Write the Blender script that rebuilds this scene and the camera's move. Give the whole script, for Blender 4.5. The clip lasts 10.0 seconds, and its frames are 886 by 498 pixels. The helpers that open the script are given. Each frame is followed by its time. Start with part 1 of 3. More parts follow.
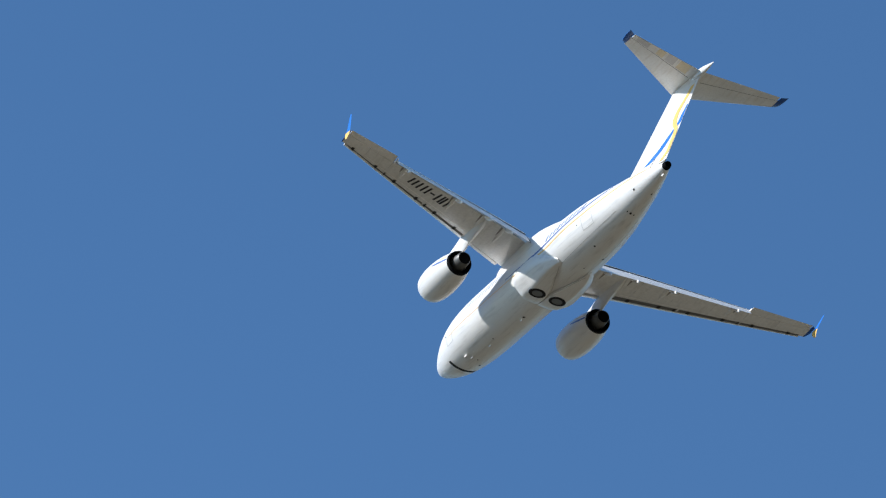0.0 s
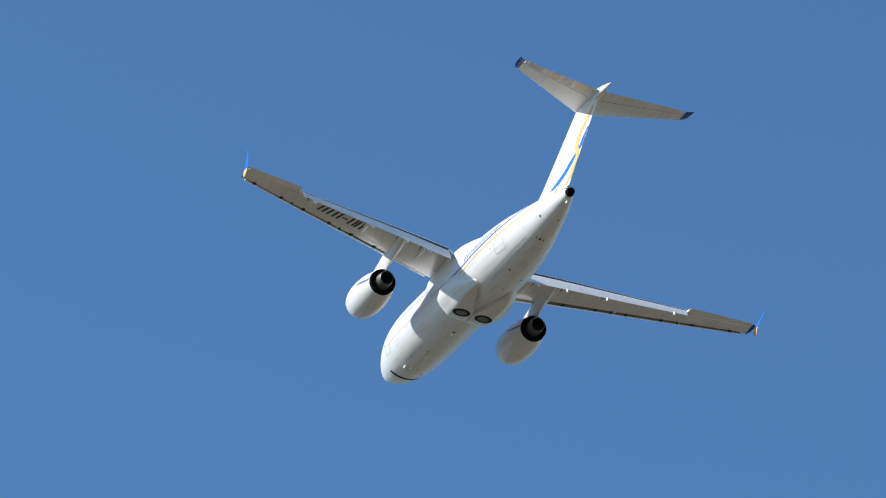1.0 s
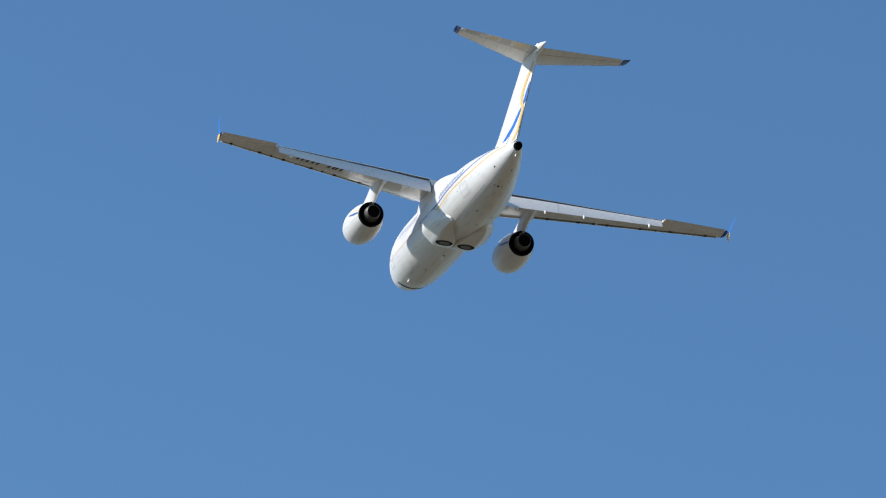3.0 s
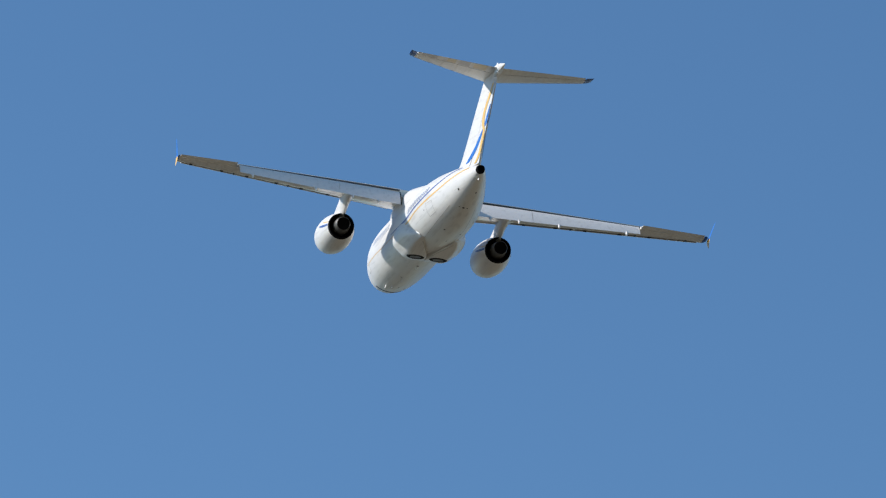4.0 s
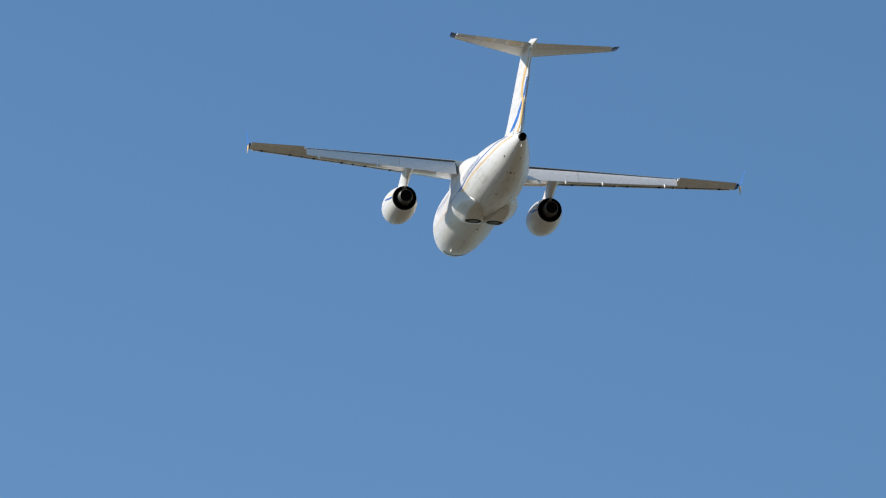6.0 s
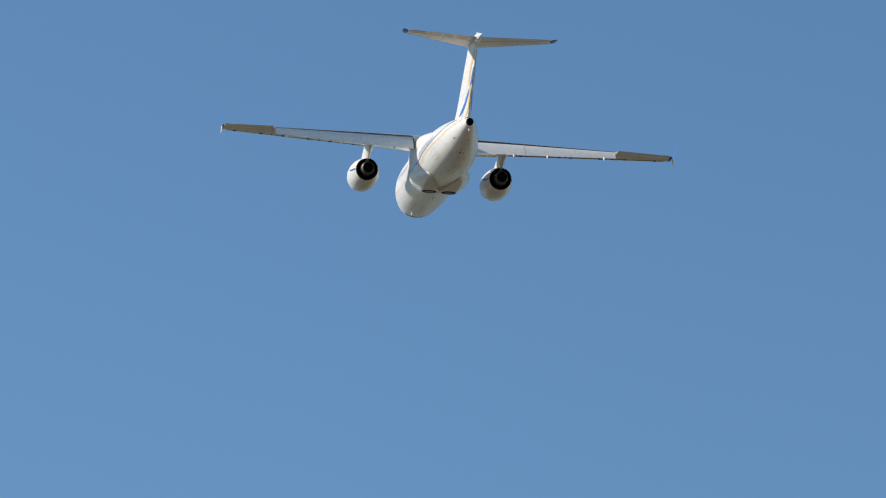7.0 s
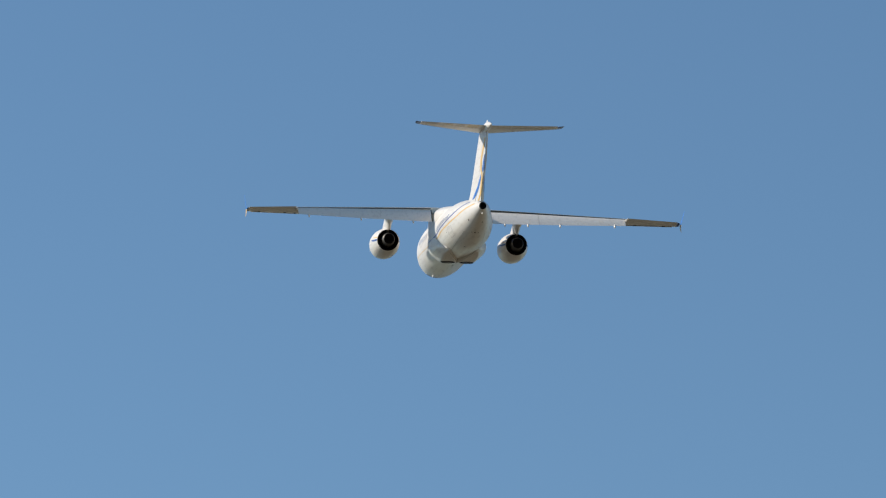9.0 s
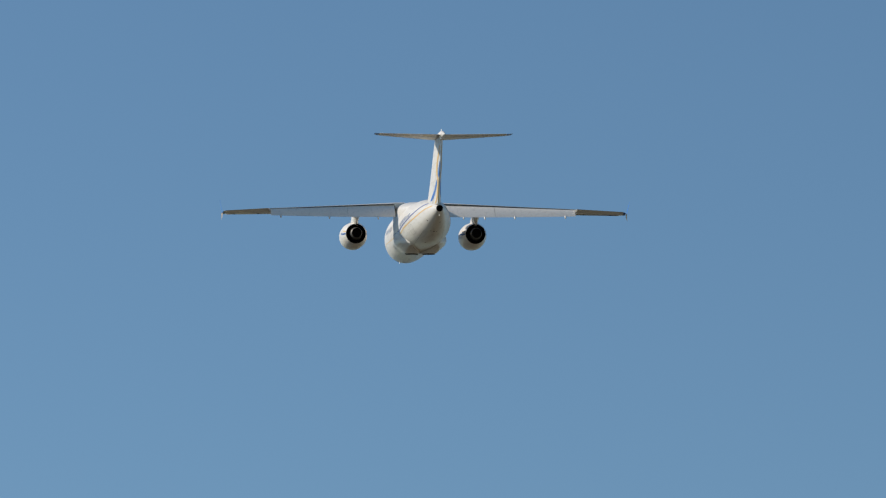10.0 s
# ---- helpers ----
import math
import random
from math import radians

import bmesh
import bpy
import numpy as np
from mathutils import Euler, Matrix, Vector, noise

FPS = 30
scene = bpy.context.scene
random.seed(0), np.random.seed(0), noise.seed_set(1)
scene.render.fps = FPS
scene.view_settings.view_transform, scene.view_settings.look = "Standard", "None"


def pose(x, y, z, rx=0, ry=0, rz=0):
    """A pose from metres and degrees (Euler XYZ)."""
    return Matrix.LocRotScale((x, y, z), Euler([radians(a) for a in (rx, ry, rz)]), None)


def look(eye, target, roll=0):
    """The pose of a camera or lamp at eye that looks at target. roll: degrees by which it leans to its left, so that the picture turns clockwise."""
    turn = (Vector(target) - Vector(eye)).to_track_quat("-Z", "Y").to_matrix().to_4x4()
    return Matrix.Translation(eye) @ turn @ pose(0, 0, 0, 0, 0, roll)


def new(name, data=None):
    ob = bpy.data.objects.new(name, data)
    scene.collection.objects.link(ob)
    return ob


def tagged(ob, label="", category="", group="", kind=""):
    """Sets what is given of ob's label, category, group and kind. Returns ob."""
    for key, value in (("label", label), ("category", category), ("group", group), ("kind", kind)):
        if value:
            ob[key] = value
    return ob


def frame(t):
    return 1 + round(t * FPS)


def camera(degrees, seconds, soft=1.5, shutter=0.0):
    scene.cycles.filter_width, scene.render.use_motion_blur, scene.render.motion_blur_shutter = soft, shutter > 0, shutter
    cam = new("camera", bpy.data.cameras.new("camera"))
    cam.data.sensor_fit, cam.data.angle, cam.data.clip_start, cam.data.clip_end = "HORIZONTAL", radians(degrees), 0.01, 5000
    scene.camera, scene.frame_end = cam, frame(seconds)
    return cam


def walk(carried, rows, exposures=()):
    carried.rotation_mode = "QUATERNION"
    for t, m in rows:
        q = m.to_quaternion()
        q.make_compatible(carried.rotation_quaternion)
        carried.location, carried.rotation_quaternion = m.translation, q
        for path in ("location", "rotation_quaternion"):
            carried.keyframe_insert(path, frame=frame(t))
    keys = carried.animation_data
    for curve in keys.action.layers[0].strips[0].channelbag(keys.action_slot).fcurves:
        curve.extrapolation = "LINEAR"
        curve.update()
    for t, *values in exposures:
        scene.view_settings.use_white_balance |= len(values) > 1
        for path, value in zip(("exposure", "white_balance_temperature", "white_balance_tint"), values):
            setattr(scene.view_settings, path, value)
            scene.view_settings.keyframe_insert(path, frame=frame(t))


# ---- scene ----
CAM_FOV = 8.000
CAM_ROWS = (
    (0.0, pose(0.000, 0.000, 1.700, 126.457, -0.227, -30.202)),
    (0.1, pose(0.000, 0.000, 1.700, 126.237, -0.180, -29.787)),
    (0.2, pose(0.000, 0.000, 1.700, 125.869, -0.138, -29.190)),
    (0.3, pose(0.000, 0.000, 1.700, 125.354, -0.100, -28.487)),
    (0.4, pose(0.000, 0.000, 1.700, 124.633, -0.067, -27.687)),
    (0.5, pose(0.000, 0.000, 1.700, 124.018, -0.038, -26.883)),
    (0.6, pose(0.000, 0.000, 1.700, 123.377, -0.026, -26.044)),
    (0.7, pose(0.000, 0.000, 1.700, 122.891, -0.015, -25.387)),
    (0.8, pose(0.000, 0.000, 1.700, 122.518, -0.002, -24.820)),
    (0.9, pose(0.000, 0.000, 1.700, 122.181, 0.014, -24.402)),
    (1.0, pose(0.000, 0.000, 1.700, 121.781, 0.038, -23.969)),
    (1.1, pose(0.000, 0.000, 1.700, 121.292, 0.099, -23.528)),
    (1.2, pose(0.000, 0.000, 1.700, 120.678, 0.167, -23.025)),
    (1.3, pose(0.000, 0.000, 1.700, 120.041, 0.237, -22.388)),
    (1.4, pose(0.000, 0.000, 1.700, 119.527, 0.306, -21.577)),
    (1.5, pose(0.000, 0.000, 1.700, 119.074, 0.370, -20.851)),
    (1.6, pose(0.000, 0.000, 1.700, 118.665, 0.439, -20.317)),
    (1.7, pose(0.000, 0.000, 1.700, 118.220, 0.493, -19.835)),
    (1.8, pose(0.000, 0.000, 1.700, 117.805, 0.524, -19.347)),
    (1.9, pose(0.000, 0.000, 1.700, 117.388, 0.525, -18.812)),
    (2.0, pose(0.000, 0.000, 1.700, 116.990, 0.490, -18.335)),
    (2.1, pose(0.000, 0.000, 1.700, 116.682, 0.395, -17.970)),
    (2.2, pose(0.000, 0.000, 1.700, 116.507, 0.278, -17.687)),
    (3.3, pose(0.000, 0.000, 1.700, 113.785, -0.452, -14.205)),
    (3.4, pose(0.000, 0.000, 1.700, 113.801, -0.516, -13.854)),
    (3.5, pose(0.000, 0.000, 1.700, 113.767, -0.568, -13.499)),
    (3.6, pose(0.000, 0.000, 1.700, 113.669, -0.581, -13.290)),
    (3.7, pose(0.000, 0.000, 1.700, 113.453, -0.575, -13.078)),
    (3.8, pose(0.000, 0.000, 1.700, 113.184, -0.559, -12.921)),
    (3.9, pose(0.000, 0.000, 1.700, 112.868, -0.540, -12.743)),
    (4.0, pose(0.000, 0.000, 1.700, 112.513, -0.528, -12.419)),
    (4.1, pose(0.000, 0.000, 1.700, 112.295, -0.596, -12.067)),
    (4.2, pose(0.000, 0.000, 1.700, 112.123, -0.671, -11.716)),
    (4.3, pose(0.000, 0.000, 1.700, 112.064, -0.744, -11.362)),
    (4.4, pose(0.000, 0.000, 1.700, 112.145, -0.808, -11.002)),
    (4.5, pose(0.000, 0.000, 1.700, 112.357, -0.854, -10.685)),
    (4.6, pose(0.000, 0.000, 1.700, 112.626, -1.102, -10.640)),
    (4.7, pose(0.000, 0.000, 1.700, 112.770, -1.259, -10.693)),
    (4.8, pose(0.000, 0.000, 1.700, 112.679, -1.261, -10.622)),
    (4.9, pose(0.000, 0.000, 1.700, 112.450, -1.045, -10.324)),
    (5.0, pose(0.000, 0.000, 1.700, 112.139, -0.545, -9.802)),
    (5.1, pose(0.000, 0.000, 1.700, 111.702, 0.444, -9.086)),
    (5.2, pose(0.000, 0.000, 1.700, 111.405, 1.563, -8.412)),
    (6.3, pose(0.000, 0.000, 1.700, 111.069, 0.564, -6.677)),
    (6.4, pose(0.000, 0.000, 1.700, 110.990, 0.528, -6.570)),
    (6.5, pose(0.000, 0.000, 1.700, 110.793, 0.490, -6.412)),
    (6.7, pose(0.000, 0.000, 1.700, 110.387, 0.373, -6.259)),
    (6.8, pose(0.000, 0.000, 1.700, 110.284, 0.304, -6.215)),
    (6.9, pose(0.000, 0.000, 1.700, 110.269, 0.231, -6.188)),
    (7.0, pose(0.000, 0.000, 1.700, 110.314, 0.155, -6.088)),
    (7.1, pose(0.000, 0.000, 1.700, 110.331, 0.082, -6.008)),
    (7.2, pose(0.000, 0.000, 1.700, 110.485, 0.010, -5.880)),
    (7.3, pose(0.000, 0.000, 1.700, 110.492, -0.060, -5.779)),
    (7.4, pose(0.000, 0.000, 1.700, 110.409, -0.125, -5.704)),
    (7.5, pose(0.000, 0.000, 1.700, 110.302, -0.186, -5.674)),
    (7.6, pose(0.000, 0.000, 1.700, 110.147, -0.234, -5.588)),
    (7.7, pose(0.000, 0.000, 1.700, 109.990, -0.277, -5.398)),
    (7.8, pose(0.000, 0.000, 1.700, 109.846, -0.313, -5.168)),
    (7.9, pose(0.000, 0.000, 1.700, 109.826, -0.343, -4.943)),
    (8.0, pose(0.000, 0.000, 1.700, 109.882, -0.368, -4.725)),
    (8.1, pose(0.000, 0.000, 1.700, 109.864, -0.393, -4.512)),
    (8.2, pose(0.000, 0.000, 1.700, 109.794, -0.412, -4.314)),
    (8.3, pose(0.000, 0.000, 1.700, 109.622, -0.423, -4.106)),
    (8.4, pose(0.000, 0.000, 1.700, 109.408, -0.426, -3.916)),
    (8.5, pose(0.000, 0.000, 1.700, 109.145, -0.418, -3.752)),
    (8.6, pose(0.000, 0.000, 1.700, 108.886, -0.386, -3.593)),
    (8.7, pose(0.000, 0.000, 1.700, 108.631, -0.345, -3.397)),
    (8.8, pose(0.000, 0.000, 1.700, 108.340, -0.298, -3.163)),
    (8.9, pose(0.000, 0.000, 1.700, 107.960, -0.246, -2.948)),
    (9.0, pose(0.000, 0.000, 1.700, 107.546, -0.192, -2.734)),
    (9.1, pose(0.000, 0.000, 1.700, 107.221, -0.148, -2.517)),
    (9.2, pose(0.000, 0.000, 1.700, 106.954, -0.104, -2.281)),
    (9.3, pose(0.000, 0.000, 1.700, 106.707, -0.059, -2.065)),
    (9.4, pose(0.000, 0.000, 1.700, 106.520, -0.013, -1.888)),
    (9.5, pose(0.000, 0.000, 1.700, 106.339, 0.035, -1.751)),
    (9.6, pose(0.000, 0.000, 1.700, 106.165, 0.085, -1.637)),
    (9.7, pose(0.000, 0.000, 1.700, 105.900, 0.137, -1.543)),
    (9.8, pose(0.000, 0.000, 1.700, 105.551, 0.190, -1.426)),
    (10.0, pose(0.000, 0.000, 1.700, 104.789, 0.301, -1.130)),
)
PLANE_ROWS = (
    (0.0, pose(140.854, 220.636, 200.275, 7.492, -9.622, 85.328)),
    (0.1, pose(136.711, 220.746, 195.329, 7.529, -9.910, 85.120)),
    (0.2, pose(132.902, 221.281, 190.813, 7.543, -10.146, 84.973)),
    (0.3, pose(129.424, 222.242, 186.728, 7.534, -10.329, 84.887)),
    (0.4, pose(126.276, 223.631, 183.073, 7.502, -10.462, 84.863)),
    (0.5, pose(123.453, 225.451, 179.848, 7.446, -10.542, 84.900)),
    (0.6, pose(121.061, 227.760, 177.174, 7.341, -10.517, 85.069)),
    (0.7, pose(118.964, 230.488, 174.899, 7.219, -10.453, 85.282)),
    (0.8, pose(117.134, 233.624, 172.996, 7.087, -10.365, 85.521)),
    (0.9, pose(115.543, 237.152, 171.433, 6.952, -10.266, 85.767)),
    (1.0, pose(114.162, 241.061, 170.180, 6.820, -10.169, 86.003)),
    (1.1, pose(113.109, 245.870, 169.454, 6.737, -10.173, 86.103)),
    (1.2, pose(112.172, 250.899, 168.917, 6.660, -10.186, 86.185)),
    (1.3, pose(111.286, 256.001, 168.478, 6.587, -10.201, 86.257)),
    (1.4, pose(110.389, 261.030, 168.048, 6.514, -10.211, 86.330)),
    (1.5, pose(109.419, 265.836, 167.533, 6.439, -10.208, 86.412)),
    (1.6, pose(107.864, 269.174, 166.148, 6.326, -10.175, 86.579)),
    (1.7, pose(106.233, 272.266, 164.671, 6.211, -10.117, 86.758)),
    (1.8, pose(104.578, 275.236, 163.184, 6.101, -10.029, 86.941)),
    (1.9, pose(102.949, 278.211, 161.772, 6.000, -9.907, 87.122)),
    (2.0, pose(101.397, 281.317, 160.516, 5.914, -9.747, 87.294)),
    (2.1, pose(100.058, 284.928, 159.642, 5.855, -9.525, 87.442)),
    (2.2, pose(98.721, 288.430, 158.805, 5.803, -9.290, 87.580)),
    (3.3, pose(74.525, 284.910, 134.829, 4.816, -9.730, 88.215)),
    (3.4, pose(72.559, 283.922, 133.000, 4.679, -9.947, 88.299)),
    (3.5, pose(70.708, 283.179, 131.375, 4.543, -10.160, 88.384)),
    (3.6, pose(69.107, 283.276, 130.215, 4.416, -10.352, 88.465)),
    (3.7, pose(67.649, 283.786, 129.327, 4.295, -10.523, 88.544)),
    (3.8, pose(66.293, 284.534, 128.629, 4.179, -10.669, 88.624)),
    (3.9, pose(64.996, 285.350, 128.044, 4.070, -10.787, 88.704)),
    (4.0, pose(63.716, 286.058, 127.490, 3.968, -10.873, 88.787)),
    (4.1, pose(62.137, 285.202, 126.333, 3.875, -10.903, 88.871)),
    (4.2, pose(60.571, 284.212, 125.188, 3.787, -10.898, 88.960)),
    (4.3, pose(59.046, 283.236, 124.111, 3.704, -10.859, 89.056)),
    (4.4, pose(57.590, 282.423, 123.163, 3.624, -10.785, 89.159)),
    (4.5, pose(56.231, 281.920, 122.401, 3.546, -10.679, 89.271)),
    (4.6, pose(55.125, 282.500, 122.151, 3.469, -10.565, 89.385)),
    (4.7, pose(54.131, 283.532, 122.139, 3.393, -10.414, 89.514)),
    (4.8, pose(53.243, 285.009, 122.356, 3.317, -10.220, 89.661)),
    (4.9, pose(52.451, 286.922, 122.793, 3.241, -9.977, 89.829)),
    (5.0, pose(51.750, 289.265, 123.442, 3.164, -9.679, 90.023)),
    (5.1, pose(51.139, 292.087, 124.321, 3.086, -9.294, 90.257)),
    (5.2, pose(50.586, 295.207, 125.344, 3.007, -8.897, 90.501)),
    (6.3, pose(44.196, 330.361, 136.131, 1.973, -9.837, 91.509)),
    (6.4, pose(43.595, 333.757, 137.040, 1.872, -10.201, 91.529)),
    (6.5, pose(42.986, 337.163, 137.922, 1.778, -10.520, 91.548)),
    (6.7, pose(41.824, 344.782, 139.912, 1.640, -10.809, 91.596)),
    (6.8, pose(41.203, 348.383, 140.771, 1.584, -10.832, 91.632)),
    (6.9, pose(40.526, 351.572, 141.429, 1.533, -10.788, 91.680)),
    (7.0, pose(39.774, 354.143, 141.801, 1.485, -10.688, 91.745)),
    (7.1, pose(38.781, 354.455, 141.236, 1.422, -10.530, 91.864)),
    (7.2, pose(37.719, 354.095, 140.359, 1.359, -10.341, 91.997)),
    (7.3, pose(36.607, 353.215, 139.228, 1.295, -10.132, 92.138)),
    (7.4, pose(35.464, 351.967, 137.901, 1.231, -9.919, 92.281)),
    (7.5, pose(34.305, 350.504, 136.436, 1.167, -9.715, 92.420)),
    (7.6, pose(33.143, 348.833, 134.860, 1.112, -9.570, 92.509)),
    (7.7, pose(31.997, 347.290, 133.269, 1.055, -9.451, 92.593)),
    (7.8, pose(30.882, 346.063, 131.729, 0.994, -9.363, 92.677)),
    (7.9, pose(29.811, 345.343, 130.305, 0.927, -9.309, 92.764)),
    (8.0, pose(28.794, 345.319, 129.062, 0.852, -9.294, 92.860)),
    (8.1, pose(27.963, 347.642, 128.591, 0.746, -9.380, 93.006)),
    (8.2, pose(27.172, 350.676, 128.302, 0.634, -9.498, 93.160)),
    (8.3, pose(26.401, 354.244, 128.130, 0.517, -9.638, 93.317)),
    (8.4, pose(25.633, 358.171, 128.009, 0.398, -9.790, 93.472)),
    (8.5, pose(24.850, 362.281, 127.873, 0.281, -9.943, 93.622)),
    (8.6, pose(23.978, 365.676, 127.381, 0.182, -10.055, 93.732)),
    (8.7, pose(23.078, 369.082, 126.812, 0.086, -10.156, 93.833)),
    (8.8, pose(22.150, 372.503, 126.172, -0.007, -10.242, 93.927)),
    (8.9, pose(21.193, 375.944, 125.464, -0.098, -10.313, 94.018)),
    (9.0, pose(20.207, 379.408, 124.691, -0.187, -10.364, 94.107)),
    (9.1, pose(19.196, 382.927, 123.856, -0.279, -10.380, 94.213)),
    (9.2, pose(18.153, 386.472, 122.965, -0.370, -10.377, 94.319)),
    (9.3, pose(17.079, 390.041, 122.022, -0.461, -10.354, 94.420)),
    (9.4, pose(15.970, 393.632, 121.030, -0.549, -10.314, 94.517)),
    (9.5, pose(14.828, 397.243, 119.994, -0.637, -10.259, 94.606)),
    (9.6, pose(13.644, 400.864, 118.934, -0.722, -10.193, 94.679)),
    (9.7, pose(12.425, 404.503, 117.833, -0.805, -10.112, 94.742)),
    (9.8, pose(11.169, 408.160, 116.693, -0.887, -10.016, 94.796)),
    (10.0, pose(8.550, 415.525, 114.291, -1.045, -9.780, 94.876)),
)
cam = camera(CAM_FOV, 10.0, soft=1.2)
walk(cam, CAM_ROWS, exposures=((0.0, 0.40, 5170, 1), (2.0, 0.32, 5310, 1), (5.0, 0.07, 5500, 1), (6.5, 0.14, 5750, 1), (7.5, 0.11, 5890, 1), (9.0, 0.03, 6050, 1), (10.0, -0.21, 6050, 0)))

# ---- light ----
SUN_AZ, SUN_EL = 288.0, 32.0      # compass degrees from +Y towards +X
sky = bpy.data.worlds.new("sky")
scene.world = sky
sky.use_nodes = True
wn, wl = sky.node_tree.nodes, sky.node_tree.links
wn.clear()
tex = wn.new("ShaderNodeTexSky")
tex.sky_type = "NISHITA"
tex.sun_disc = False
tex.sun_elevation = radians(SUN_EL)
tex.sun_rotation = radians(SUN_AZ)
tex.altitude = 100
tex.air_density, tex.dust_density, tex.ozone_density = 1.0, 0.12, 3.0
bg = wn.new("ShaderNodeBackground")
bg.inputs["Strength"].default_value = 0.098
out = wn.new("ShaderNodeOutputWorld")
wl.new(tex.outputs[0], bg.inputs["Color"])
wl.new(bg.outputs[0], out.inputs["Surface"])

sun_data = bpy.data.lights.new("sun", "SUN")
sun_data.energy, sun_data.angle, sun_data.color = 5.0, radians(0.53), (1.0, 0.825, 0.70)
sun = new("sun", sun_data)
sd = Vector((math.sin(radians(SUN_AZ)) * math.cos(radians(SUN_EL)), math.cos(radians(SUN_AZ)) * math.cos(radians(SUN_EL)), math.sin(radians(SUN_EL))))
sun.matrix_world = look(sd * 50, (0, 0, 0))


# ---- materials ----
def paint(name, color, rough=0.35, vary=0.06, scale=1.2, metal=0.0, grime=0.0, grime_color=(0.20, 0.17, 0.13), bump=0.0, coat=0.0, streak=(0.35, 3.2, 3.2), grime_from=0.52):
    m = bpy.data.materials.new(name)
    m.use_nodes = True
    n, l = m.node_tree.nodes, m.node_tree.links
    b = n["Principled BSDF"]
    b.inputs["Roughness"].default_value = rough
    b.inputs["Metallic"].default_value = metal
    b.inputs["Specular IOR Level"].default_value = 0.03 if sum(color) < 0.03 else 0.15 if sum(color) < 0.12 else 0.5
    b.inputs["Coat Weight"].default_value = coat
    b.inputs["Coat Roughness"].default_value = 0.12
    co = n.new("ShaderNodeTexCoord")
    big = n.new("ShaderNodeTexNoise")
    big.inputs["Scale"].default_value, big.inputs["Detail"].default_value = scale, 5
    fine = n.new("ShaderNodeTexNoise")
    fine.inputs["Scale"].default_value, fine.inputs["Detail"].default_value = scale * 14, 3
    l.new(co.outputs["Object"], big.inputs["Vector"])
    l.new(co.outputs["Object"], fine.inputs["Vector"])
    add = n.new("ShaderNodeMath")
    add.operation = "ADD"
    l.new(big.outputs["Fac"], add.inputs[0])
    l.new(fine.outputs["Fac"], add.inputs[1])
    ramp = n.new("ShaderNodeMapRange")
    ramp.inputs["From Min"].default_value, ramp.inputs["From Max"].default_value = 0.6, 1.4
    ramp.inputs["To Min"].default_value, ramp.inputs["To Max"].default_value = 1 - vary, 1 + vary
    l.new(add.outputs[0], ramp.inputs["Value"])
    mul = n.new("ShaderNodeVectorMath")
    mul.operation = "SCALE"
    mul.inputs[0].default_value = color
    l.new(ramp.outputs[0], mul.inputs["Scale"])
    last = mul.outputs[0]
    if grime:
        # streaks drawn out along the airflow
        mp = n.new("ShaderNodeMapping")
        mp.inputs["Scale"].default_value = streak
        st = n.new("ShaderNodeTexNoise")
        st.inputs["Scale"].default_value, st.inputs["Detail"].default_value = 1.6, 6
        l.new(co.outputs["Object"], mp.inputs["Vector"])
        l.new(mp.outputs[0], st.inputs["Vector"])
        cut = n.new("ShaderNodeMapRange")
        cut.inputs["From Min"].default_value, cut.inputs["From Max"].default_value = grime_from, grime_from + 0.26
        cut.inputs["To Max"].default_value = grime
        l.new(st.outputs["Fac"], cut.inputs["Value"])
        mix = n.new("ShaderNodeMix")
        mix.data_type = "RGBA"
        mix.inputs[7].default_value = (*grime_color, 1)
        l.new(cut.outputs[0], mix.inputs[0])
        l.new(last, mix.inputs[6])
        last = mix.outputs[2]
    l.new(last, b.inputs["Base Color"])
    rr = n.new("ShaderNodeMapRange")
    rr.inputs["To Min"].default_value, rr.inputs["To Max"].default_value = rough * 0.8, min(1, rough * 1.25)
    l.new(fine.outputs["Fac"], rr.inputs["Value"])
    l.new(rr.outputs[0], b.inputs["Roughness"])
    if bump:
        bp = n.new("ShaderNodeBump")
        bp.inputs["Strength"].default_value, bp.inputs["Distance"].default_value = bump, 0.02
        l.new(big.outputs["Fac"], bp.inputs["Height"])
        l.new(bp.outputs[0], b.inputs["Normal"])
    return m


WHITE = paint("white_paint", (0.78, 0.75, 0.70), 0.40, 0.035, 0.8, grime=0.3, bump=0.05, coat=0.12)
WING = paint("wing_grey_paint", (0.83, 0.795, 0.73), 0.24, 0.11, 0.42, grime=0.25, grime_color=(0.36, 0.31, 0.23), bump=0.16, coat=0.35)
FLAPM = paint("flap_light_paint", (0.89, 0.83, 0.75), 0.4, 0.05, 1.1, grime=0.2)
YELLOWED = paint("yellowed_panel", (0.80, 0.69, 0.45), 0.45, 0.12, 0.9)
GREYED = paint("greyed_panel", (0.66, 0.64, 0.61), 0.45, 0.12, 0.9)
STAB = paint("stabilizer_grey_paint", (0.87, 0.85, 0.80), 0.45, 0.10, 0.7, grime=0.3, grime_color=(0.42, 0.34, 0.18))
BLUE = paint("blue_paint", (0.035, 0.16, 0.56), 0.3, 0.05)
PALE = paint("pale_blue", (0.31, 0.37, 0.49), 0.35, 0.1)
TITLE = paint("title_blue", (0.11, 0.17, 0.34), 0.35, 0.1)
LINEBLUE = paint("line_blue", (0.05, 0.11, 0.34), 0.35, 0.08)
NAVY = paint("navy_paint", (0.02, 0.085, 0.33), 0.35, 0.08)
YELLOW = paint("yellow_paint", (0.80, 0.51, 0.11), 0.35, 0.05)
BLACK = paint("soot_black", (0.006, 0.006, 0.007), 0.8, 0.2)
